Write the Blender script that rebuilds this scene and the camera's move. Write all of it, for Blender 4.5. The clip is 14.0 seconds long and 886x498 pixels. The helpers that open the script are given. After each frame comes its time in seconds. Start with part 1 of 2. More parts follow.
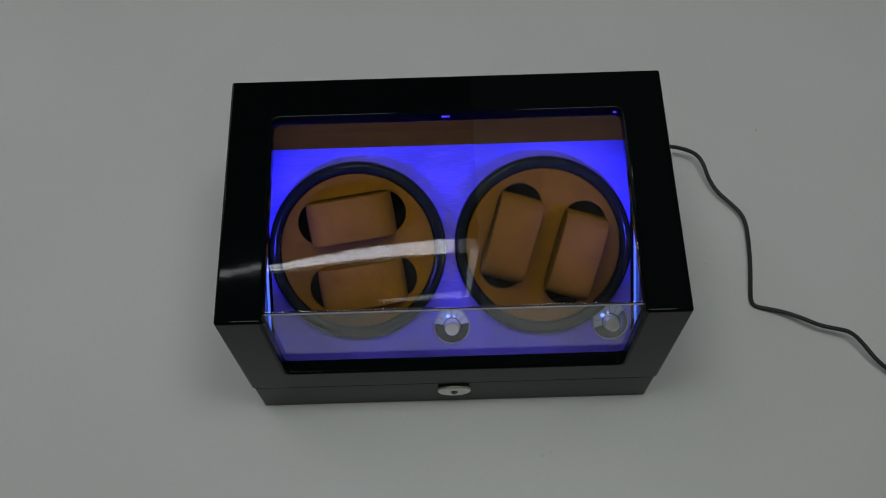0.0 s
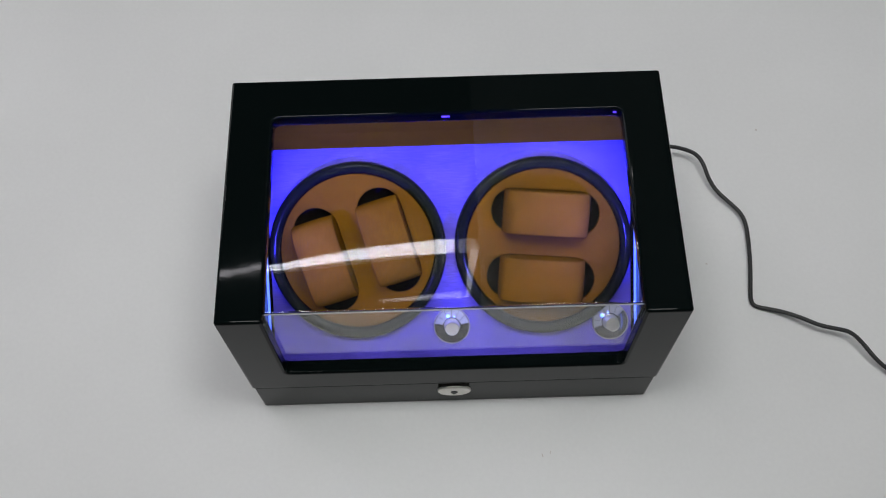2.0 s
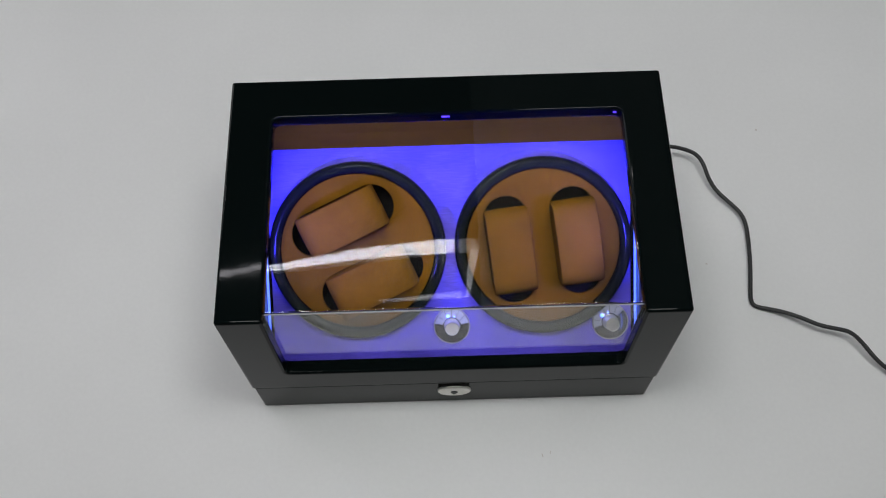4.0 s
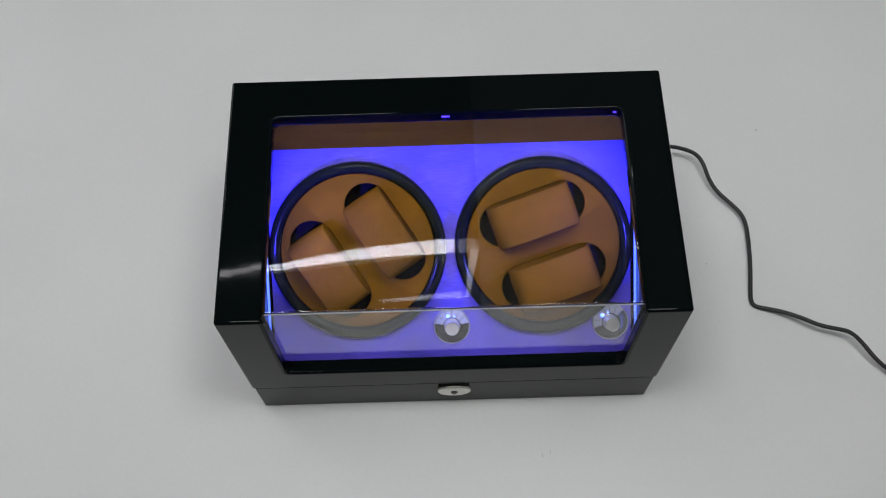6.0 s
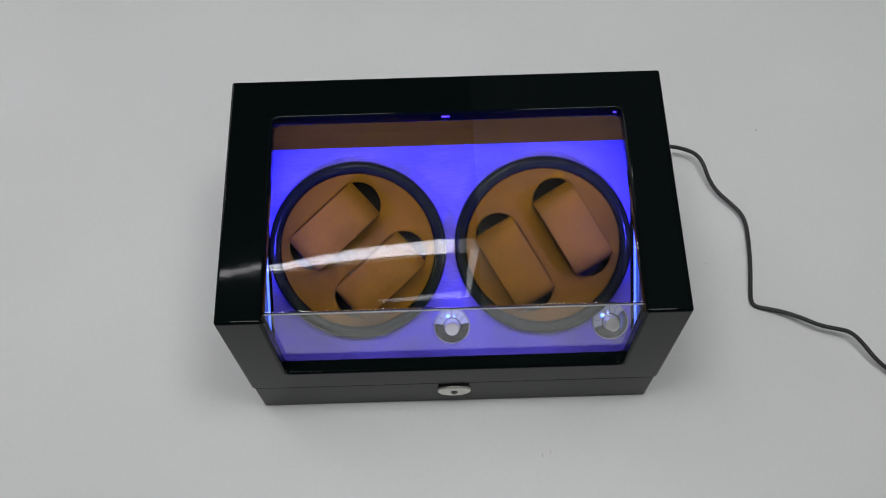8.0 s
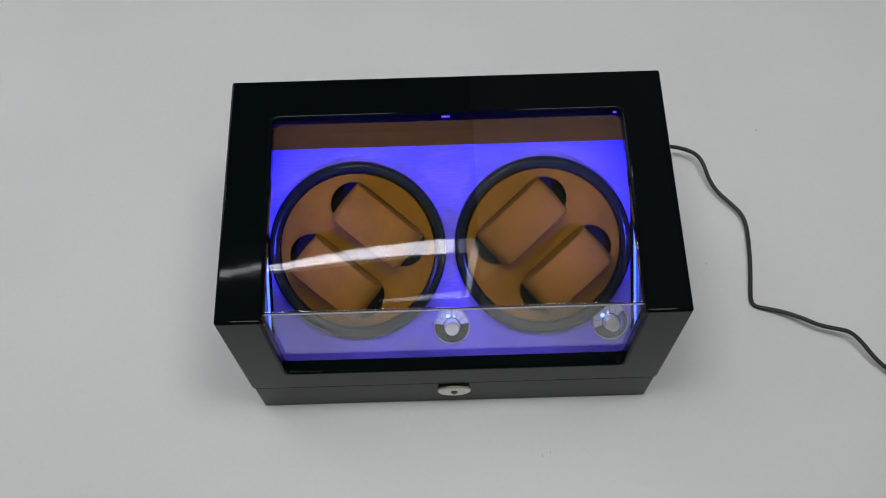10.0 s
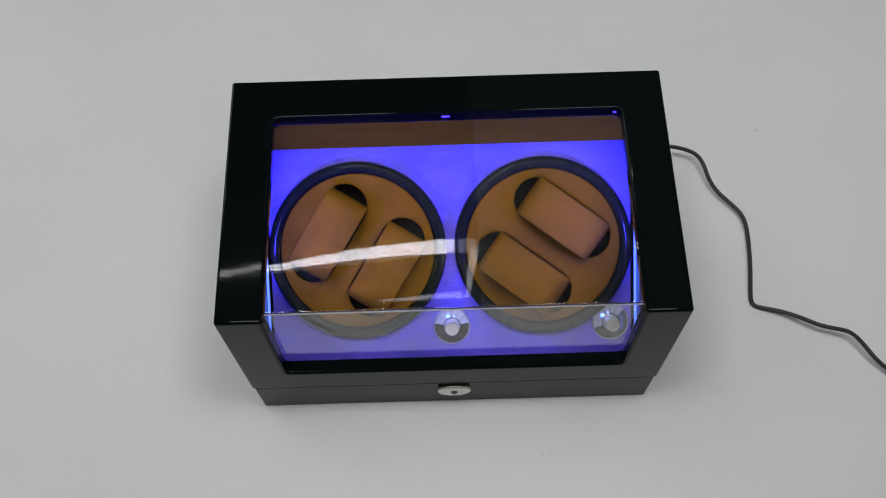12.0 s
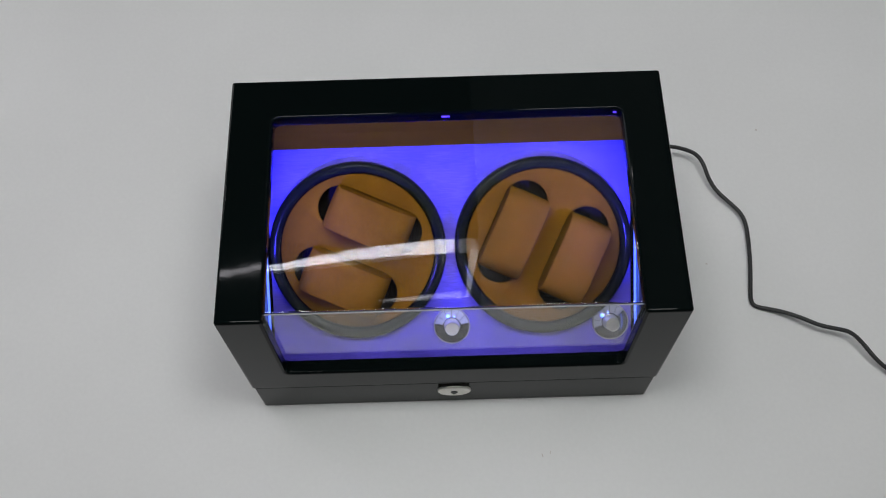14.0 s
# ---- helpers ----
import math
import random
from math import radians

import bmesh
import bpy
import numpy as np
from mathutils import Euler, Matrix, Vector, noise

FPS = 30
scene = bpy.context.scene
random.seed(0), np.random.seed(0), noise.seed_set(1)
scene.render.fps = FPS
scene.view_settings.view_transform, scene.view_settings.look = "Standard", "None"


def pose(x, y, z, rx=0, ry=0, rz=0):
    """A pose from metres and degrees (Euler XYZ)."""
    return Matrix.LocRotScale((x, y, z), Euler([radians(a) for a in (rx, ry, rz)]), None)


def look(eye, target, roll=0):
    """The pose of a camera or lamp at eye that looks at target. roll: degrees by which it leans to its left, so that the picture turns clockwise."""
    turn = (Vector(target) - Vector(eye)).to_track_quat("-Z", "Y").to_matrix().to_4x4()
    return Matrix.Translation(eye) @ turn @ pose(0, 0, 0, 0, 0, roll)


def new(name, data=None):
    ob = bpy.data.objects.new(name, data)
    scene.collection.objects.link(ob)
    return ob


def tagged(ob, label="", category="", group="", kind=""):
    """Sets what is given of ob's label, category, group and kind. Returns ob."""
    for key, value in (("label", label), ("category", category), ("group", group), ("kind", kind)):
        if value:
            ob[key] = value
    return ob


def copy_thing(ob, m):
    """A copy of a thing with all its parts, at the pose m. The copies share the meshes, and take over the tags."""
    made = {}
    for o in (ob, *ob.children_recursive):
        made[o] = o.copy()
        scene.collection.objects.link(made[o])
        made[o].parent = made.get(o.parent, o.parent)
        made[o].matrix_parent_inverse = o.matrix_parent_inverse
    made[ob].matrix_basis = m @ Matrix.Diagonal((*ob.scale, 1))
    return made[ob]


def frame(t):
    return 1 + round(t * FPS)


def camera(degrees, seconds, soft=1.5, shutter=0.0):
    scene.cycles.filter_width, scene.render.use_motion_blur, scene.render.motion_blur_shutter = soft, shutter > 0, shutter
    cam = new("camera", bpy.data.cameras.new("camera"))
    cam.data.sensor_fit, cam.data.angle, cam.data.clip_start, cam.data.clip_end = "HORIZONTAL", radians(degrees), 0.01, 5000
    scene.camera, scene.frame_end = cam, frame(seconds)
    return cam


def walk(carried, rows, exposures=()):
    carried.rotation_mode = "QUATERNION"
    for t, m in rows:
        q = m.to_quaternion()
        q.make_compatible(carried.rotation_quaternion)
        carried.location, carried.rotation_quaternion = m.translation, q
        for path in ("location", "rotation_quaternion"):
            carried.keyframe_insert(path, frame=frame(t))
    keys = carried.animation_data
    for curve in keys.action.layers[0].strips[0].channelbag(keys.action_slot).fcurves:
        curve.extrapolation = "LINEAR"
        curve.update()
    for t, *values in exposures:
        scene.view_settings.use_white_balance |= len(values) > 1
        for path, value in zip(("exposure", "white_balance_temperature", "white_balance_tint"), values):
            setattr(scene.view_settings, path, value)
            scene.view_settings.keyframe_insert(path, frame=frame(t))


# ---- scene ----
cam = camera(48.074, 14.0, soft=1.15)
EYE = pose(-0.00475, -0.25251, 0.82607, 25.7236, 0.8252, -1.4968)
walk(cam, [(0.0, EYE), (14.0, EYE)],
     exposures=[(0.0, -1.0, 6500, 3), (0.3, -0.82, 6500, 5), (0.6, -0.50, 6500, 7), (1.0, -0.25, 6500, 9),
                (1.5, -0.11, 6500, 10), (2.0, 0.03, 6500, 10.5), (3.0, -0.02, 6500, 10), (14.0, -0.05, 6500, 10)])

# ---- light ----
world = bpy.data.worlds.new("room_world")
scene.world = world
world.use_nodes = True
world.node_tree.nodes["Background"].inputs[0].default_value = (0.75, 0.85, 1.0, 1)
world.node_tree.nodes["Background"].inputs[1].default_value = 0.3


def area_lamp(name, m, sx, sy, power, colour):
    data = bpy.data.lights.new(name, "AREA")
    data.shape, data.size, data.size_y = "RECTANGLE", sx, sy
    data.energy, data.color = power, colour
    ob = new(name, data)
    ob.matrix_world = m
    return ob


# added lights, all out of view: daylight of a north and a west window, and two flat ceiling lamps
area_lamp("added_window_light", look((0.85, 2.55, 0.90), (0.0, 0.1, 0.0)), 1.6, 1.2, 4.5, (0.97, 1.0, 0.98))
area_lamp("added_window_light", look((-1.94, 1.55, 1.00), (0.0, 0.1, 0.0)), 1.1, 1.1, 10, (1.0, 0.975, 1.0))
# fill lamps added overhead, kept clear of the cover's reflection
PANEL_LAMPS = ((-0.34, -0.06), (0.42, -0.06))
for px, py in PANEL_LAMPS:
    area_lamp("added_overhead_light", look((px, py, 1.855), (px, py, 0.0)), 0.5, 0.5, 8.9, (0.99, 1.0, 0.985))


# ---- materials ----
def material(name, colour, rough=0.5, metal=0.0, spec=0.5, coat=0.0, emit=None, power=0.0,
             grain=0.0, grain_size=300.0, stain=0.0, stain_size=6.0, bump=0.0, bump_size=900.0, rough_var=0.0):
    """A principled surface with colour variation at two scales, fine relief and uneven gloss."""
    mat = bpy.data.materials.new(name)
    mat.use_nodes = True
    nt = mat.node_tree
    b = nt.nodes["Principled BSDF"]
    b.inputs["Base Color"].default_value = (*colour, 1)
    b.inputs["Roughness"].default_value = rough
    b.inputs["Metallic"].default_value = metal
    b.inputs["Specular IOR Level"].default_value = spec
    b.inputs["Coat Weight"].default_value = coat
    b.inputs["Coat Roughness"].default_value = 0.04
    if emit:
        b.inputs["Emission Color"].default_value = (*emit, 1)
        b.inputs["Emission Strength"].default_value = power
    tc = nt.nodes.new("ShaderNodeTexCoord")

    def noise_node(size, detail=4):
        nn = nt.nodes.new("ShaderNodeTexNoise")
        nn.inputs["Scale"].default_value = size
        nn.inputs["Detail"].default_value = detail
        nt.links.new(tc.outputs["Object"], nn.inputs["Vector"])
        return nn

    def spread(src, lo, hi):
        mr = nt.nodes.new("ShaderNodeMapRange")
        mr.inputs["From Min"].default_value, mr.inputs["From Max"].default_value = 0.3, 0.7
        mr.inputs["To Min"].default_value, mr.inputs["To Max"].default_value = lo, hi
        nt.links.new(src, mr.inputs["Value"])
        return mr.outputs["Result"]

    last = None
    for amount, size in ((grain, grain_size), (stain, stain_size)):
        if amount:
            mx = nt.nodes.new("ShaderNodeMix")
            mx.data_type, mx.blend_type = "RGBA", "MULTIPLY"
            mx.inputs["Factor"].default_value = 1.0
            if last:
                nt.links.new(last, mx.inputs[6])
            else:
                mx.inputs[6].default_value = (*colour, 1)
            nt.links.new(spread(noise_node(size).outputs["Fac"], 1 - amount, 1 + amount), mx.inputs[7])
            last = mx.outputs[2]
    if last:
        nt.links.new(last, b.inputs["Base Color"])
    if rough_var:
        nt.links.new(spread(noise_node(stain_size * 2).outputs["Fac"], max(0.0, rough - rough_var), rough + rough_var),
                     b.inputs["Roughness"])
    if bump:
        bp = nt.nodes.new("ShaderNodeBump")
        bp.inputs["Strength"].default_value = bump
        bp.inputs["Distance"].default_value = 0.001
        nt.links.new(noise_node(bump_size, 6).outputs["Fac"], bp.inputs["Height"])
        nt.links.new(bp.outputs["Normal"], b.inputs["Normal"])
    return mat


def acrylic():
    """Clear polished sheet, refracting."""
    mat = bpy.data.materials.new("clear_acrylic")
    mat.use_nodes = True
    nt = mat.node_tree
    nt.nodes.remove(nt.nodes["Principled BSDF"])
    gl = nt.nodes.new("ShaderNodeBsdfGlass")
    gl.inputs["IOR"].default_value = 1.32
    gl.inputs["Roughness"].default_value = 0.0
    gl.inputs["Color"].default_value = (0.985, 0.99, 0.985, 1)
    nt.links.new(gl.outputs[0], nt.nodes["Material Output"].inputs["Surface"])
    return mat


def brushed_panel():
    """Metallic sheet with blue LED light partly in its base colour, brushed across: long fine streaks in colour and
    gloss, soft larger clouds, a few bright grains.
    """
    mat = material("blue_lit_brushed_sheet", (0.098, 0.071, 0.58), rough=0.36, spec=0.4)
    nt = mat.node_tree
    b = nt.nodes["Principled BSDF"]
    tc = nt.nodes.new("ShaderNodeTexCoord")

    def field(scale, size, lo, hi, a=0.3, z=0.7):
        mp = nt.nodes.new("ShaderNodeMapping")
        mp.inputs["Scale"].default_value = scale
        nt.links.new(tc.outputs["Object"], mp.inputs["Vector"])
        nn = nt.nodes.new("ShaderNodeTexNoise")
        nn.inputs["Scale"].default_value = size
        nn.inputs["Detail"].default_value = 3
        nt.links.new(mp.outputs["Vector"], nn.inputs["Vector"])
        mr = nt.nodes.new("ShaderNodeMapRange")
        mr.inputs["From Min"].default_value, mr.inputs["From Max"].default_value = a, z
        mr.inputs["To Min"].default_value, mr.inputs["To Max"].default_value = lo, hi
        nt.links.new(nn.outputs["Fac"], mr.inputs["Value"])
        return mr.outputs["Result"]

    streak = field((0.12, 1.0, 1.0), 900.0, 0.80, 1.20)
    cloud = field((0.6, 1.0, 1.0), 28.0, 0.68, 1.26)
    grains = field((1.0, 1.0, 1.0), 420.0, 1.0, 2.2, 0.72, 0.78)
    total = streak
    for other in (cloud, grains):
        mu = nt.nodes.new("ShaderNodeMath")
        mu.operation = "MULTIPLY"
        nt.links.new(total, mu.inputs[0])
        nt.links.new(other, mu.inputs[1])
        total = mu.outputs[0]
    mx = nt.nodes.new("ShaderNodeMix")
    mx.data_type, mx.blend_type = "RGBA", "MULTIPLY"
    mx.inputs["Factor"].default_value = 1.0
    # strong blue base carries part of the LED light
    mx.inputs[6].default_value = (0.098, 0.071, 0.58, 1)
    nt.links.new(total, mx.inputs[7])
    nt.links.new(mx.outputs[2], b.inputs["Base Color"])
    nt.links.new(field((0.12, 1.0, 1.0), 500.0, 0.28, 0.46), b.inputs["Roughness"])
    return mat


LACQUER = material("black_piano_lacquer", (0.0024, 0.0044, 0.0044), rough=0.035, spec=0.11, bump=0.12, bump_size=16, rough_var=0.015, stain_size=14)
RING = material("black_gloss_plastic", (0.008, 0.011, 0.007), rough=0.14, spec=0.13, rough_var=0.05, stain_size=30)
SUEDE = material("tan_leatherette", (0.156, 0.071, 0.0055), rough=0.8, spec=0.0, grain=0.10, grain_size=600, stain=0.14, stain_size=40, bump=0.10, bump_size=1500)
SUEDE_DISC = material("tan_leatherette_disc", (0.152, 0.068, 0.0055), rough=0.8, spec=0.0, grain=0.08, grain_size=600, stain=0.12, stain_size=35, bump=0.08, bump_size=1500)
LINING = material("brown_lining", (0.172, 0.094, 0.005), rough=0.8, spec=0.0, grain=0.12, grain_size=500, stain=0.12, stain_size=25, bump=0.3, bump_size=1200)
PANEL = brushed_panel()
SEAM_THREAD = material("brown_seam_thread", (0.060, 0.026, 0.006), rough=0.85, spec=0.0, grain=0.3, grain_size=1500)
HOLE = material("matt_black_inside", (0.010, 0.009, 0.008), rough=0.85, spec=0.05)
STEEL = material("brushed_steel", (0.80, 0.78, 0.74), rough=0.45, metal=1.0, grain=0.10, grain_size=1500, rough_var=0.08, stain_size=80)
CHROME = material("chrome_dial", (0.42, 0.42, 0.46), rough=0.14, metal=1.0, grain=0.08, grain_size=600, rough_var=0.04, stain_size=60)
# silver of the dial scale, the blue light on it mixed into the colour
SILVER = material("blue_lit_silver", (0.34, 0.36, 0.50), rough=0.38, metal=0.25, grain=0.10, grain_size=700)
KNOB = material("turned_steel", (0.70, 0.68, 0.66), rough=0.46, metal=1.0, grain=0.12, grain_size=1500, rough_var=0.1, stain_size=120)
INK = material("black_print", (0.01, 0.01, 0.012), rough=0.5)
RUBBER = material("black_cable_rubber", (0.014, 0.014, 0.015), rough=0.45, bump=0.1)
LED = material("blue_led", (0.2, 0.25, 0.9), rough=0.4, emit=(0.07, 0.16, 1.0), power=2.0)
BEAD = material("blue_glint", (0.3, 0.4, 0.9), rough=0.3, emit=(0.06, 0.13, 1.0), power=7.0)
VIOLET = material("violet_glow", (0.2, 0.15, 0.8), rough=0.4, emit=(0.10, 0.03, 1.0), power=1.3)
FROSTED = material("pale_fold_line", (0.42, 0.42, 0.45), rough=0.35, spec=0.5, grain=0.25, grain_size=160)
TABLE = material("white_laminate", (0.78, 0.785, 0.785), rough=0.42, spec=0.25, grain=0.012, grain_size=260, stain=0.025, stain_size=5.0, bump=0.05, bump_size=500, rough_var=0.08)
WALL = material("painted_wall", (0.20, 0.20, 0.195), rough=0.8, grain=0.03, grain_size=60, stain=0.04, stain_size=1.5, bump=0.1, bump_size=200)
CEILING = material("dim_ceiling_paint", (0.045, 0.045, 0.045), rough=0.9, grain=0.03, grain_size=60, stain=0.05, stain_size=1.5)
FLOOR = material("grey_floor_vinyl", (0.20, 0.19, 0.18), rough=0.5, grain=0.06, grain_size=80, stain=0.08, stain_size=2)
WHITE_METAL = material("white_enamel", (0.75, 0.75, 0.73), rough=0.4, stain=0.03, stain_size=8)
TUBE = material("lamp_tube_glow", (0.9, 0.9, 0.9), rough=0.4, emit=(1.0, 0.97, 1.03), power=21.0)
EDGE_GLOW = material("streak_glow", (0.9, 0.9, 0.9), rough=0.4, emit=(1.0, 0.98, 1.0), power=4.5)
DIM_GLOW = material("dim_streak_glow", (0.9, 0.9, 0.9), rough=0.4, emit=(1.0, 0.98, 1.0), power=1.3)
SPECK = material("table_speck", (0.60, 0.55, 0.53), rough=0.8)
ACRYLIC = acrylic()


# ---- mesh helpers ----
def link(bm, name, mat, parent=None, label="", m=None, smooth=True):
    me = bpy.data.meshes.new(name)
    bmesh.ops.recalc_face_normals(bm, faces=bm.faces[:])
    bm.to_mesh(me)
    bm.free()
    me.materials.append(mat)
    if smooth:
        me.set_sharp_from_angle(angle=radians(35))
        for p in me.polygons:
            p.use_smooth = p.area < 2e-4
    ob = new(name, me)
    if parent:
        ob.parent = parent
    if m is not None:
        ob.matrix_basis = m
    if label:
        tagged(ob, label)
    return ob


def part(name, bm, mat, parent, label="", m=None):
    """One mesh as a part of a thing or of another part."""
    return link(bm, name, mat, parent, label, m)


def box_bm(x0, x1, y0, y1, z0, z1, bevel=0.0, segs=3):
    bm = bmesh.new()
    bmesh.ops.create_cube(bm, size=1)
    for v in bm.verts:
        v.co = ((x0, x1)[v.co.x > 0], (y0, y1)[v.co.y > 0], (z0, z1)[v.co.z > 0])
    if bevel:
        bmesh.ops.bevel(bm, geom=bm.edges[:], offset=bevel, segments=segs, profile=0.5, affect="EDGES")
    return bm


def add_box(bm, *args, **kw):
    other = box_bm(*args, **kw)
    me = bpy.data.meshes.new("tmp")
    other.to_mesh(me)
    other.free()
    bm.from_mesh(me)
    bpy.data.meshes.remove(me)


def revolve(profile, steps=96, closed=True):
    """A ring or a knob from (radius, height) points turned about z."""
    bm = bmesh.new()
    rows = []
    for i in range(steps):
        a = 2 * math.pi * i / steps
        rows.append([bm.verts.new((r * math.cos(a), r * math.sin(a), z)) for r, z in profile])
    n = len(profile)
    for i in range(steps):
        a, b = rows[i], rows[(i + 1) % steps]
        for j in range(n if closed else n - 1):
            k = (j + 1) % n
            bm.faces.new((a[j], b[j], b[k], a[k]))
    bmesh.ops.remove_doubles(bm, verts=bm.verts[:], dist=1e-6)
    return bm


def stadium(length, width, z0, z1, steps=20):
    """An upright prism with round ends along x."""
    bm = bmesh.new()
    r, half = width / 2, length / 2 - width / 2
    pts = []
    for side in (1, -1):
        for i in range(steps + 1):
            a = math.pi * i / steps - math.pi / 2
            pts.append((side * (half + r * math.cos(a)), side * r * math.sin(a)))
    low = [bm.verts.new((x, y, z0)) for x, y in pts]
    high = [bm.verts.new((x, y, z1)) for x, y in pts]
    bm.faces.new(low[::-1])
    bm.faces.new(high)
    for i in range(len(pts)):
        k = (i + 1) % len(pts)
        bm.faces.new((low[i], low[k], high[k], high[i]))
    return bm


def carve(bm, cutters, bevel=0.0, segs=3, angle=30):
    """bm less the cutters, its edges then rounded."""
    obs = []
    for b in (bm, *cutters):
        bmesh.ops.recalc_face_normals(b, faces=b.faces[:])
        me = bpy.data.meshes.new("carve")
        b.to_mesh(me)
        b.free()
        obs.append(new("carve", me))
    for c in obs[1:]:
        mod = obs[0].modifiers.new("cut", "BOOLEAN")
        mod.operation, mod.object, mod.solver = "DIFFERENCE", c, "EXACT"
    if bevel:
        mod = obs[0].modifiers.new("round", "BEVEL")
        mod.width, mod.segments, mod.limit_method, mod.angle_limit = bevel, segs, "ANGLE", radians(angle)
    dg = bpy.context.evaluated_depsgraph_get()
    made = bpy.data.meshes.new_from_object(obs[0].evaluated_get(dg))
    out = bmesh.new()
    out.from_mesh(made)
    for o in obs:
        me = o.data
        bpy.data.objects.remove(o)
        bpy.data.meshes.remove(me)
    bpy.data.meshes.remove(made)
    return out


# ---- room ----
def room():
    x0, x1, y0, y1, z0, z1 = -2.0, 2.2, -1.9, 2.6, -0.75, 1.9
    tagged(link(box_bm(x0 - 0.2, x1 + 0.2, y0 - 0.2, y1 + 0.2, z0 - 0.1, z0), "floor", FLOOR),
           "grey vinyl floor under the white table", "floor", kind="structure")
    tagged(link(box_bm(x0 - 0.2, x1 + 0.2, y0 - 0.2, y1 + 0.2, z1, z1 + 0.1), "ceiling", CEILING),
           "dim grey painted ceiling over the table", "ceiling", kind="structure")
    north = carve(box_bm(x0 - 0.15, x1 + 0.15, y1, y1 + 0.15, z0, z1), [box_bm(0.0, 1.7, y1 - 0.1, y1 + 0.3, 0.25, 1.55)])
    tagged(link(north, "wall_north", WALL), "grey painted wall with a wide window opening", "wall", kind="structure")
    tagged(link(box_bm(x0 - 0.15, x1 + 0.15, y0 - 0.15, y0, z0, z1), "wall_south", WALL), "plain grey painted room wall", "wall", kind="structure")
    tagged(link(box_bm(x1, x1 + 0.15, y0, y1, z0, z1), "wall_east", WALL), "plain grey painted room wall", "wall", kind="structure")
    west = carve(box_bm(x0 - 0.15, x0, y0, y1, z0, z1), [box_bm(x0 - 0.3, x0 + 0.1, 0.75, 2.35, 0.3, 1.55)])
    tagged(link(west, "wall_west", WALL), "grey painted wall with a wide window opening", "wall", kind="structure")
    # frames for the two added window lights, out of view
    for name, half, za, zb, m in (("window_1", 0.85, 0.25, 1.55, pose(0.85, y1 + 0.05, 0)), ("window_2", 0.80, 0.30, 1.55, pose(x0 - 0.05, 1.55, 0, 0, 0, 90))):
        f = box_bm(-half, -half + 0.05, 0, 0.04, za, zb)
        add_box(f, half - 0.05, half, 0, 0.04, za, zb)
        add_box(f, -half + 0.05, half - 0.05, 0, 0.04, za, za + 0.05)
        add_box(f, -half + 0.05, half - 0.05, 0, 0.04, zb - 0.05, zb)
        tagged(link(f, name, WHITE_METAL, m=m), "white window frame added unseen in the room wall", "window", kind="structure")
    tagged(link(box_bm(-1.1, 1.1, -0.62, 0.88, -0.03, 0.0, 0.003), "tabletop", TABLE),
           "plain white laminate tabletop, faintly worn", "table", kind="structure")
    legs = bmesh.new()
    for x in (-1.04, 1.0):
        for y in (-0.56, 0.78):
            add_box(legs, x, x + 0.05, y, y + 0.05, -0.75, -0.03)
    tagged(link(legs, "trim", WHITE_METAL), "white metal legs under the tabletop", "table frame", kind="structure")


def haze_board():
    # added reflector: mirrored in the cover as a faint haze on its right
    tagged(link(box_bm(0.085, 1.2, 0.62, 1.7, 1.885, 1.9), "haze_board", WHITE_METAL),
           "pale board added on the ceiling to lighten the cover's reflection", "ceiling board", kind="structure")


def slab(x0, y0, w0, x1, y1, w1, z0, z1):
    """A flat bar from one end to the other, each with its own width."""
    bm = bmesh.new()
    along = Vector((x1 - x0, y1 - y0, 0)).normalized()
    side = Vector((-along.y, along.x, 0))
    ring = [Vector((x0, y0, 0)) - side * w0 / 2, Vector((x1, y1, 0)) - side * w1 / 2,
            Vector((x1, y1, 0)) + side * w1 / 2, Vector((x0, y0, 0)) + side * w0 / 2]
    low = [bm.verts.new((p.x, p.y, z0)) for p in ring]
    high = [bm.verts.new((p.x, p.y, z1)) for p in ring]
    bm.faces.new(low[::-1])
    bm.faces.new(high)
    for k in range(4):
        bm.faces.new((low[k], low[(k + 1) % 4], high[(k + 1) % 4], high[k]))
    return bm


def ceiling_light():
    """A light tube on a batten, bowed like its warped reflection, with dim glowing bars added beside it."""
    lamp = tagged(new("ceiling_light"), "white batten lamp with a lit tube, hung from the ceiling", "lamp")
    lamp.matrix_world = pose(-0.214, 0.8485, 1.9)
    part("housing", slab(-0.40, -0.036, 0.016, 0.24, 0.030, 0.020, -0.014, 0.0), WHITE_METAL, lamp)
    bm = revolve([(0.0, -0.40), (0.0060, -0.40)] + [(0.0052 + 0.0135 * (k / 32) ** 0.8, -0.26 + 0.49 * k / 32) for k in range(33)] + [(0.0170, 0.236), (0.0, 0.238)], 32, closed=False)
    for v in bm.verts:
        v.co.y += 0.009 * max(0.0, 1 - (v.co.z / 0.25) ** 2) ** 1.5
    part("tube", bm, TUBE, lamp, "bright white lamp tube", pose(0.0, 0.0, -0.034, 0, 90, 6.0))
    # glowing bars added to give the fainter streaks mirrored in the cover
    part("end_streak", slab(0.246, 0.020, 0.036, 0.296, 0.026, 0.030, -0.040, -0.030), DIM_GLOW, lamp, "dim glowing bar added at the tube's end")
    part("side_streak", slab(0.286, 0.008, 0.022, 0.262, -0.120, 0.012, -0.040, -0.030), EDGE_GLOW, lamp, "dim glowing bar added for a reflected streak")
    part("lower_streak", slab(0.250, -0.114, 0.014, 0.040, -0.127, 0.001, -0.042, -0.030), EDGE_GLOW, lamp, "dim glowing bar added for a reflected streak")


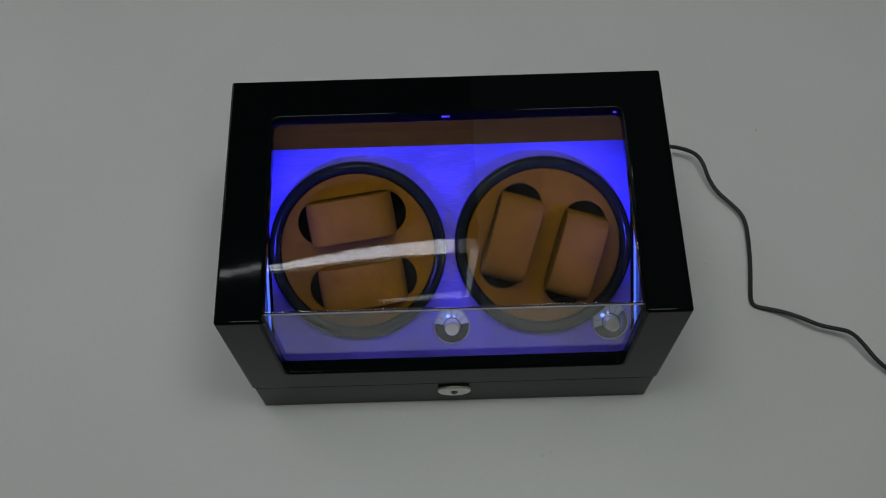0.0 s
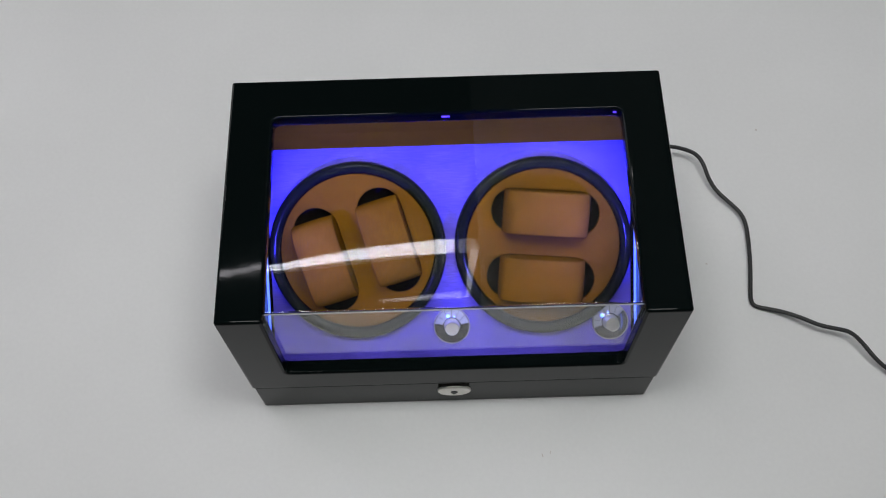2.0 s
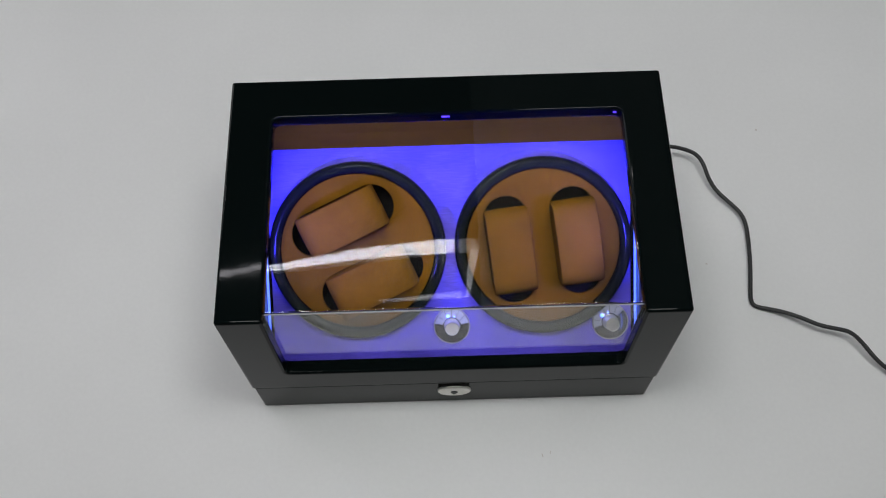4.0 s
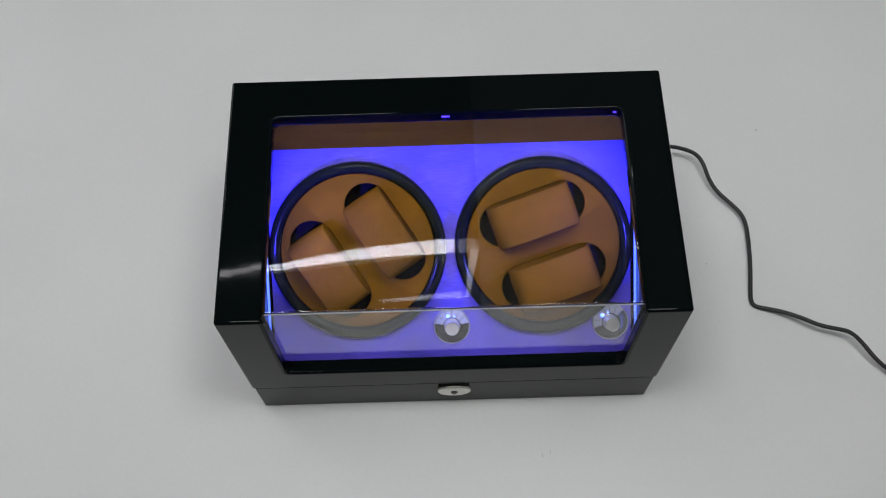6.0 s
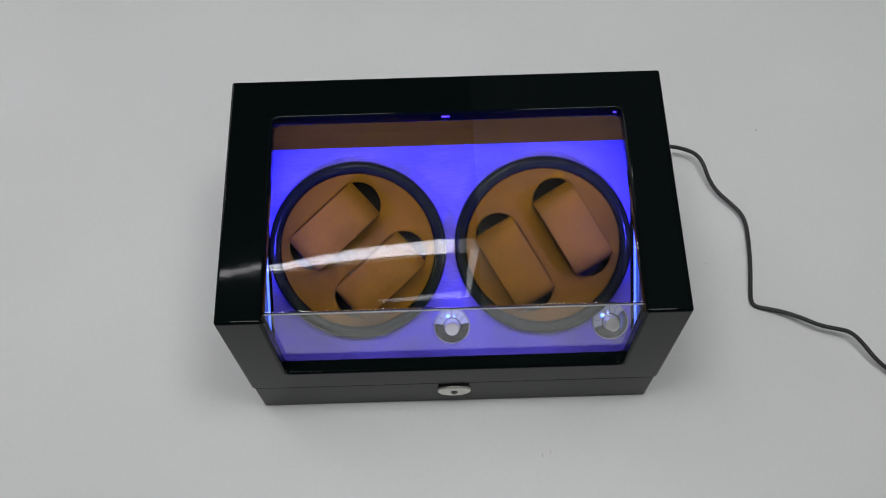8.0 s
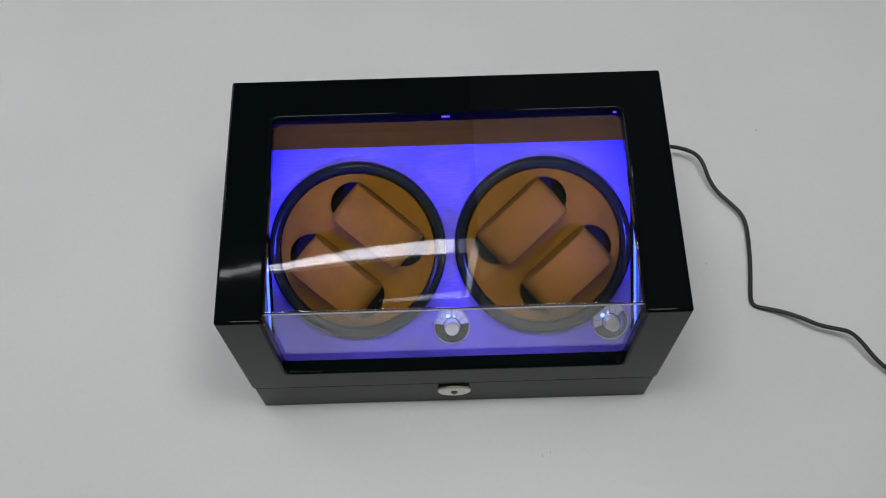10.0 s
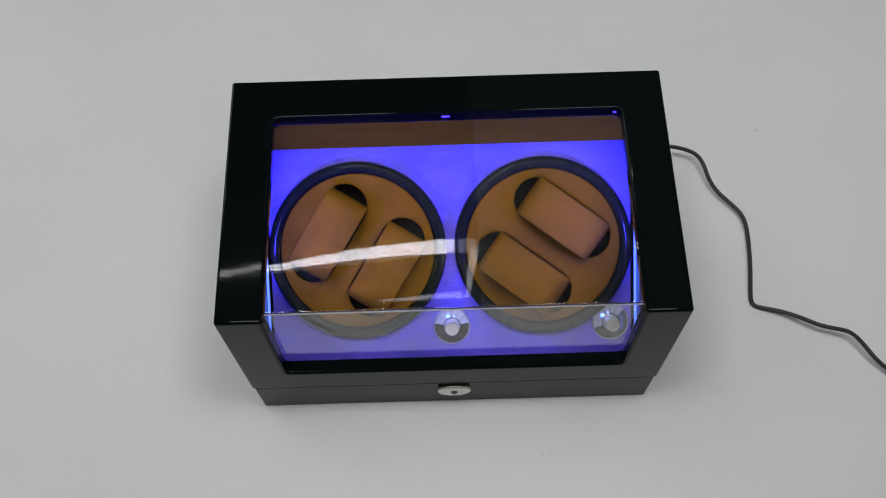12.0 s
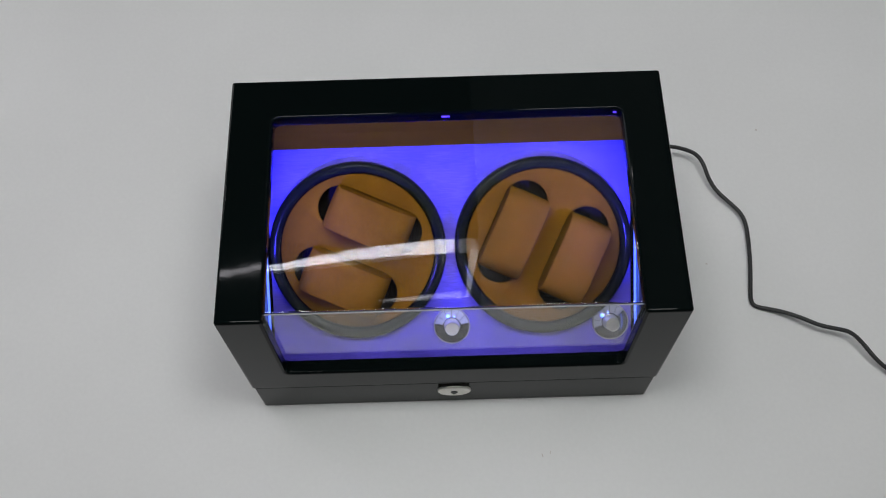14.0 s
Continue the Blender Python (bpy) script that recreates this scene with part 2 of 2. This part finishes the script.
def far_batten():
    lamp = tagged(new("ceiling_light"), "long white batten lamp with a lit tube on the ceiling", "lamp")
    lamp.matrix_world = pose(-1.15, 1.15, 1.9, 0, 0, 6.5)
    part("housing", box_bm(-0.42, 0.40, -0.008, 0.008, -0.018, 0.0, 0.003), WHITE_METAL, lamp)
    bm = revolve([(0.0, -0.40), (0.016, -0.40), (0.016, 0.38), (0.0, 0.38)], 24, closed=False)
    part("tube", bm, TUBE, lamp, "bright white lamp tube", pose(0.0, 0.0, -0.036, 0, 90, 0))


# ---- watch winder ----
W, D, H, SEAM = 0.33, 0.2008, 0.1936, 0.0505
SLOPE = 33.4
ON_PANEL = pose(0, 0.0968, 0.0885, SLOPE)      # the sloping panel's own space: x across, y up the slope
DISC_X, DISC_Y = 0.0755, 0.0072
OUTER, INNER = 0.0723, 0.0624


def lacquered_box(winder):
    base = carve(box_bm(-W / 2 + 0.0015, W / 2 - 0.0015, 0.0007, D - 0.0015, 0.0, SEAM - 0.0003),
                 [box_bm(-0.149, 0.149, 0.0125, D - 0.0165, 0.008, 0.08)], 0.0021, 4)
    part("base", base, LACQUER, winder, "black lacquered lower box")
    liner = carve(box_bm(-0.1488, 0.1488, 0.0127, D - 0.0167, 0.020, 0.060), [box_bm(-0.1478, 0.1478, 0.0137, D - 0.0177, 0.0, 0.1)])
    part("liner", liner, HOLE, winder, "black inner lip across the seam")
    opening = box_bm(-0.1318, 0.1322, -0.05, 0.1665, 0.0850, 0.25)
    picked = [e for e in opening.edges if
              all(abs(v.co.y - 0.1665) < 1e-5 for v in e.verts) and abs(e.verts[0].co.x - e.verts[1].co.x) < 1e-5 or
              all(abs(v.co.z - 0.0850) < 1e-5 for v in e.verts) and abs(e.verts[0].co.x - e.verts[1].co.x) < 1e-5]
    bmesh.ops.bevel(opening, geom=picked, offset=0.005, segments=5, profile=0.5, affect="EDGES")
    shell = carve(box_bm(-W / 2, W / 2, 0.0, D, SEAM, H),
                  [box_bm(-0.149, 0.149, 0.0125, D - 0.0125, SEAM - 0.05, H - 0.0125), opening], 0.0021, 5)
    lid = part("lid", shell, LACQUER, winder, "black lacquered hinged lid with a window")
    return lid


def cover(lid):
    """The bent clear sheet: a top and a front leaf that meet in a tight fold."""
    t, ya, za = 0.0016, 0.0085, H - 0.0050
    outer = [(0.1677, za)]
    inner = [(0.1677, za - t)]
    r = 0.0010
    for i in range(7):
        a = math.pi / 2 + math.pi / 2 * i / 6
        cy, cz = ya + r + 0.0008, za - r - 0.0008
        outer.append((cy + (r + 0.0008) * math.cos(a), cz + (r + 0.0008) * math.sin(a)))
        inner.append((cy + 0.0002 * math.cos(a), cz + 0.0002 * math.sin(a)))
    outer.append((ya, 0.0840))
    inner.append((ya + t, 0.0840))
    bm = bmesh.new()
    loop = outer + inner[::-1]
    left = [bm.verts.new((-0.1316, y, z)) for y, z in loop]
    right = [bm.verts.new((0.1320, y, z)) for y, z in loop]
    n, m = len(loop), len(outer)
    for i in range(n):
        k = (i + 1) % n
        bm.faces.new((left[i], left[k], right[k], right[i]))
    for side in (left, right):
        for i in range(m - 1):
            bm.faces.new((side[i], side[i + 1], side[n - 2 - i], side[n - 1 - i]))
    sheet = part("window_cover", bm, ACRYLIC, lid, "clear bent acrylic cover")
    sheet.visible_shadow = False
    # pale strip added along the fold to draw its bright line
    edge = box_bm(-0.1314, 0.1318, ya - 0.0007, ya + 0.0002, za - 0.0009, za + 0.0001, 0.0003, 2)
    part("fold_line", edge, FROSTED, lid, "pale strip added along the fold of the cover")


def inside(winder, lid):
    # padded lining: its face swells in three soft pleats
    lining = bmesh.new()
    prof = [(0.1853, 0.10), (0.1740, 0.10)]
    for i in range(31):
        u = i / 30
        prof.append((0.1726 - 0.0006 * abs(math.sin(3.2 * math.pi * u)) ** 0.7, 0.126 + 0.0545 * u))
    prof.append((0.1853, 0.1805))
    ends = [[lining.verts.new((x, y, z)) for y, z in prof] for x in (-0.1485, 0.1485)]
    for i in range(len(prof)):
        k = (i + 1) % len(prof)
        lining.faces.new((ends[0][i], ends[0][k], ends[1][k], ends[1][i]))
    lining.faces.new(ends[0])
    lining.faces.new(ends[1][::-1])
    part("back_lining", lining, LINING, lid, "brown padded leatherette back lining")
    panel = box_bm(-0.1476, 0.1476, -0.0965, 0.0905, -0.003, 0.0)
    holes = []
    for sx in (-1, 1):
        h = revolve([(0.0, -0.02), (0.0665, -0.02), (0.0665, 0.02), (0.0, 0.02)], 72, closed=False)
        bmesh.ops.translate(h, verts=h.verts[:], vec=(sx * DISC_X, DISC_Y, 0))
        holes.append(h)
    part("panel", carve(panel, holes), PANEL, winder, "sloping brushed panel, blue light partly in its colour", ON_PANEL)
    # light strips along both side walls, just above the panel
    for sx in (-1, 1):
        strip = box_bm(-0.0009, 0.0009, -0.072, 0.080, -0.0010, 0.0010, 0.0004)
        if sx < 0:
            bmesh.ops.rotate(strip, verts=strip.verts[:], matrix=Matrix.Rotation(math.pi, 3, "Y"))
        part("led_strip", strip, LED, lid, "thin blue light strip", ON_PANEL @ pose(sx * 0.1478, 0, 0.0185))
        glow = area_lamp("led_light", look((sx * 0.139, 0.040, H - 0.0150), (sx * 0.055, 0.165, 0.120)), 0.010, 0.010, 0.50, (0.045, 0.038, 1.0))
        glow.data.spread = radians(114)
    # two small glowing violet spots added on the opening's rear edge
    bead = box_bm(-0.0032, 0.0032, -0.0008, 0.0, -0.0008, 0.0008, 0.0004)
    part("glow_spot", bead, VIOLET, lid, "tiny bead added for a blue glow", pose(-0.001, 0.1660, H - 0.0035))
    bead = box_bm(-0.0014, 0.0014, -0.0008, 0.0, -0.0007, 0.0007, 0.0004)
    part("glow_spot", bead, VIOLET, lid, "tiny bead added for a blue glow", pose(0.1275, 0.1660, H - 0.0042))


def ring_profile():
    pts = []
    mid, half, top = (OUTER + INNER) / 2, (OUTER - INNER) / 2, 0.0098
    for i in range(15):
        a = math.pi * i / 14
        c, s = math.cos(a), math.sin(a)
        pts.append((mid + half * math.copysign(abs(c) ** 0.75, c), 0.002 + (top - 0.002) * s ** 0.8))
    return [(OUTER, -0.001)] + pts + [(INNER, -0.001)]


def pillow_bm(length=0.0682, width=0.0342, high=0.0235, deep=0.012):
    """A watch cushion: its back arches along its length, its long edges are softly rounded."""
    bm = bmesh.new()
    n = 28
    prof = [(-length / 2 + 0.002, -deep)]
    for i in range(n + 1):
        a = math.pi * (1 - i / n)
        c, s = math.cos(a), math.sin(a)
        prof.append((length / 2 * math.copysign(abs(c) ** 0.50, c), high * s ** 0.54))
    prof.append((length / 2 - 0.002, -deep))
    cols = []
    w = width / 2
    for y, k in ((-w, 0.0009), (-w + 0.0002, 0.0003), (-w + 0.0009, 0.0), (-w * 0.4, -0.0005), (w * 0.4, -0.0005), (w - 0.0009, 0.0), (w - 0.0002, 0.0003), (w, 0.0009)):
        cols.append([bm.verts.new((x * (1 - k / 0.035), y, z - (k if z > -0.005 else 0))) for x, z in prof])
    for a, b in zip(cols, cols[1:]):
        for i in range(len(prof) - 1):
            bm.faces.new((a[i], b[i], b[i + 1], a[i + 1]))
    bm.faces.new(cols[0])
    bm.faces.new(cols[-1][::-1])
    return bm


def seam_bm(y, length=0.0682, high=0.0235):
    """A fine raised cord along a cushion's long edge, following its arch."""
    bm = bmesh.new()
    rows = []
    for i in range(25):
        a = math.pi * (0.03 + 0.94 * (1 - i / 24))
        c, s = math.cos(a), math.sin(a)
        x, z = (length / 2 - 0.0006) * math.copysign(abs(c) ** 0.50, c), high * s ** 0.54 - 0.0011
        rows.append([bm.verts.new((x, y + dy, z + dz)) for dy, dz in ((-0.0003, 0.0), (0.0, 0.0003), (0.0003, 0.0), (0.0, -0.0003))])
    for a, b in zip(rows, rows[1:]):
        for k in range(4):
            bm.faces.new((a[k], b[k], b[(k + 1) % 4], a[(k + 1) % 4]))
    bm.faces.new(rows[0])
    bm.faces.new(rows[-1][::-1])
    return bm


def turntable(winder, sx):
    m = ON_PANEL @ pose(sx * DISC_X, DISC_Y, 0)
    part("bezel_ring", revolve(ring_profile(), 120), RING, winder, "glossy black ring round the turntable", m)
    disc = revolve([(0.0, 0.0025), (INNER - 0.0002, 0.0025), (INNER - 0.0002, 0.0055), (0.0, 0.0055)], 96, closed=False)
    cuts = []
    for sy in (-1, 1):
        c = stadium(0.0884, 0.0366, -0.02, 0.03)
        bmesh.ops.translate(c, verts=c.verts[:], vec=(0, sy * 0.0270, 0))
        cuts.append(c)
    table = part("turntable", carve(disc, cuts, 0.0006, 2, 40), SUEDE_DISC, winder, "tan turntable disc with two rounded slots", m)
    drum = revolve([(0.0, -0.018), (0.062, -0.018), (0.062, 0.0022), (0.0605, 0.0022), (0.0605, -0.0165), (0.0, -0.0165)], 64, closed=False)
    part("drum", drum, HOLE, table, "black hollow drum behind the disc")
    for sy in (-1, 1):
        pillow = part("watch_pillow", pillow_bm(), SUEDE, table, "tan leatherette watch cushion", pose(0, sy * 0.0270, 0.0055))
        for side in (-1, 1):
            part("seam", seam_bm(side * 0.01715), SEAM_THREAD, pillow, "dark stitched seam")
    return table


def speed_dial(winder, x, y, turn):
    """A domed chrome plate with a printed scale over its upper half, and a turned knob."""
    m = ON_PANEL @ pose(x, y, 0, 0, 0, turn)
    plate = revolve([(0.0, 0.0), (0.0148, 0.0), (0.0148, 0.0007), (0.0142, 0.0011), (0.0115, 0.0019), (0.0086, 0.0024), (0.0, 0.0024)], 64, closed=False)
    dial = part("dial_plate", plate, CHROME, winder, "dark shiny chrome dial plate", m)
    rim = revolve([(0.0144, 0.0009), (0.0150, 0.0009), (0.0150, 0.0015), (0.0147, 0.0018), (0.0144, 0.0015)], 64)
    part("rim", rim, KNOB, dial, "thin bright rim")
    scale = bmesh.new()
    rows = []
    for i in range(33):
        a = radians(90 - 82 + 164 * i / 32)
        rows.append([scale.verts.new((r * math.cos(a), r * math.sin(a), z)) for r, z in ((0.0074, 0.0027), (0.0115, 0.0023), (0.0141, 0.0015), (0.0141, 0.0010), (0.0074, 0.0022))])
    for a, b in zip(rows, rows[1:]):
        for k in range(5):
            scale.faces.new((a[k], b[k], b[(k + 1) % 5], a[(k + 1) % 5]))
    scale.faces.new(rows[0])
    scale.faces.new(rows[-1][::-1])
    face = part("scale_plate", scale, SILVER, dial, "silver printed scale with blue light in its colour")
    k = revolve([(0.0, 0.0024), (0.0066, 0.0024), (0.0066, 0.0034), (0.0056, 0.0042), (0.0055, 0.0142), (0.0051, 0.0127), (0.0049, 0.01272), (0.0, 0.01272)], 40, closed=False)
    part("knob", k, KNOB, dial, "brushed steel knob")
    # glowing beads stand in for the LEDs' blue reflections in the chrome
    for bx, by, r in ((-0.0032, 0.0084, 0.0015), (0.0022, 0.0080, 0.0008)):
        bead = revolve([(0.0, 0.0), (r, 0.0), (r, r * 0.5), (r * 0.7, r * 0.8), (0.0, r)], 14, closed=False)
        bmesh.ops.translate(bead, verts=bead.verts[:], vec=(bx, by, 0.0026))
        part("glint_bead", bead, BEAD, dial, "tiny bead added for a blue glow")
    for a in (-80, -52, -26, 0, 26, 52, 80):
        part("tick_mark", box_bm(-0.0002, 0.0002, 0.0088, 0.0137, 0.0019, 0.0029), INK, face, "", pose(0, 0, 0, 0, 0, a))


def ceiling_panels():
    # housings for the added overhead lamps, out of view
    first = None
    for px, py in PANEL_LAMPS:
        if first:
            copy_thing(first, pose(px, py, 1.9))
            continue
        first = tagged(new("added_overhead_lamp"), "flat white lamp added unseen over the table", "lamp", "flat lamps over the table")
        first.matrix_world = pose(px, py, 1.9)
        part("housing", box_bm(-0.28, 0.28, -0.28, 0.28, -0.04, 0.0, 0.004), WHITE_METAL, first)


def lock(winder):
    m = pose(-0.0003, 0.0007, 0.0322, 90)
    plate = revolve([(0.0, 0.0), (0.0145, 0.0), (0.0145, 0.0016), (0.0135, 0.0024), (0.0, 0.0026)], 48, closed=False)
    bmesh.ops.scale(plate, verts=plate.verts[:], vec=(0.95, 0.72, 1.0))
    ob = part("lock", plate, STEEL, winder, "round polished steel lock plate", m)
    key = revolve([(0.0, 0.0024), (0.0030, 0.0024), (0.0030, 0.0030), (0.0, 0.0030)], 20, closed=False)
    add_box(key, -0.0012, 0.0012, -0.0045, -0.001, 0.0024, 0.0030)
    part("keyhole", key, INK, ob, "dark keyhole")
    for sx in (-1, 1):
        rivet = revolve([(0.0, 0.0022), (0.0008, 0.0022), (0.0007, 0.0029), (0.0, 0.0031)], 12, closed=False)
        part("rivet", rivet, STEEL, ob, "", pose(sx * 0.0088, 0.0, 0.0))
    part("lock_recess", box_bm(-0.0132, 0.0122, 0.0001, 0.0018, 0.0402, 0.0462, 0.0006), HOLE, winder, "dark cut above the lock")


# ---- cable ----
def power_cable():
    cu = bpy.data.curves.new("power_cable", "CURVE")
    cu.dimensions, cu.bevel_depth, cu.bevel_resolution, cu.resolution_u = "3D", 0.0019, 4, 10
    sp = cu.splines.new("NURBS")
    way = [(0.10, 0.2010, 0.024), (0.13, 0.224, 0.023), (0.165, 0.2375, 0.021), (0.19, 0.2385, 0.019), (0.2111, 0.2380, 0.0180),
           (0.2230, 0.2363, 0.0160), (0.2362, 0.2314, 0.0140), (0.2422, 0.2212, 0.0120), (0.2449, 0.2069, 0.0100), (0.2506, 0.1933, 0.0090),
           (0.2612, 0.1815, 0.0080), (0.2703, 0.1710, 0.0070), (0.2741, 0.1602, 0.0060), (0.2738, 0.1403, 0.0050), (0.2720, 0.1180, 0.0040),
           (0.2690, 0.0965, 0.0025), (0.2673, 0.0835, 0.0020), (0.2707, 0.0785, 0.0020), (0.2812, 0.0752, 0.0040), (0.2921, 0.0709, 0.0070),
           (0.3050, 0.0644, 0.0100), (0.3196, 0.0548, 0.0130), (0.3332, 0.0509, 0.0140), (0.3449, 0.0479, 0.0140), (0.3535, 0.0390, 0.0120),
           (0.3631, 0.0234, 0.0100), (0.3738, 0.0130, 0.0080), (0.46, -0.05, 0.002), (0.60, -0.06, 0.002)]
    sp.points.add(len(way) - 1)
    for p, (x, y, z) in zip(sp.points, way):
        p.co = (x, y, z, 1)
    sp.order_u, sp.use_endpoint_u = 3, True
    tmp = new("cable_tmp", cu)
    me = bpy.data.meshes.new_from_object(tmp.evaluated_get(bpy.context.evaluated_depsgraph_get()))
    bpy.data.objects.remove(tmp)
    me.materials.append(RUBBER)
    for p in me.polygons:
        p.use_smooth = True
    me.name = "power_cable"
    tagged(new("power_cable", me), "thin black power cable winding over the white table", "cable")


def fleck(x, y, sx, sy, turn):
    bm = revolve([(0.0, 0.0), (0.001, 0.0), (0.0008, 0.00025), (0.0, 0.0003)], 9, closed=False)
    for v in bm.verts:
        v.co.x *= sx * (1 + 0.25 * noise.noise(v.co * 900 + Vector((x * 50, y * 50, 0))))
        v.co.y *= sy
    ob = link(bm, "fleck", SPECK, m=pose(x, y, 0.0, 0, 0, turn))
    tagged(ob, "tiny grey-brown fleck lying on the white table", "fleck", group="flecks on the table")


def motions():
    for table, sx, zero, rate in ((TURN_L, -1, 0.193, 40.85), (TURN_R, 1, 1.870, 39.15)):
        rows = []
        for i in range(57):
            t = i * 0.25
            rows.append((t, ON_PANEL @ pose(sx * DISC_X, DISC_Y, 0, 0, 0, -rate * (t - zero))))
        walk(table, rows)


room()
haze_board()
ceiling_light()
far_batten()
ceiling_panels()
WINDER = tagged(new("watch_winder"), "black lacquered watch winder box lit blue inside on the table", "watch winder")
LID = lacquered_box(WINDER)
cover(LID)
inside(WINDER, LID)
TURN_L = turntable(WINDER, -1)
TURN_R = turntable(WINDER, 1)
speed_dial(WINDER, -0.0006, -0.0576, 0)
speed_dial(WINDER, 0.1304, -0.0580, 30)
lock(WINDER)
power_cable()
for row in ((0.3021, 0.2645, 0.7, 1.0, 20), (0.0721, -0.0489, 0.4, 1.8, 10), (0.0789, -0.0467, 0.35, 1.6, -5), (0.2337, 0.1229, 0.6, 1.1, 40)):
    fleck(*row)
motions()
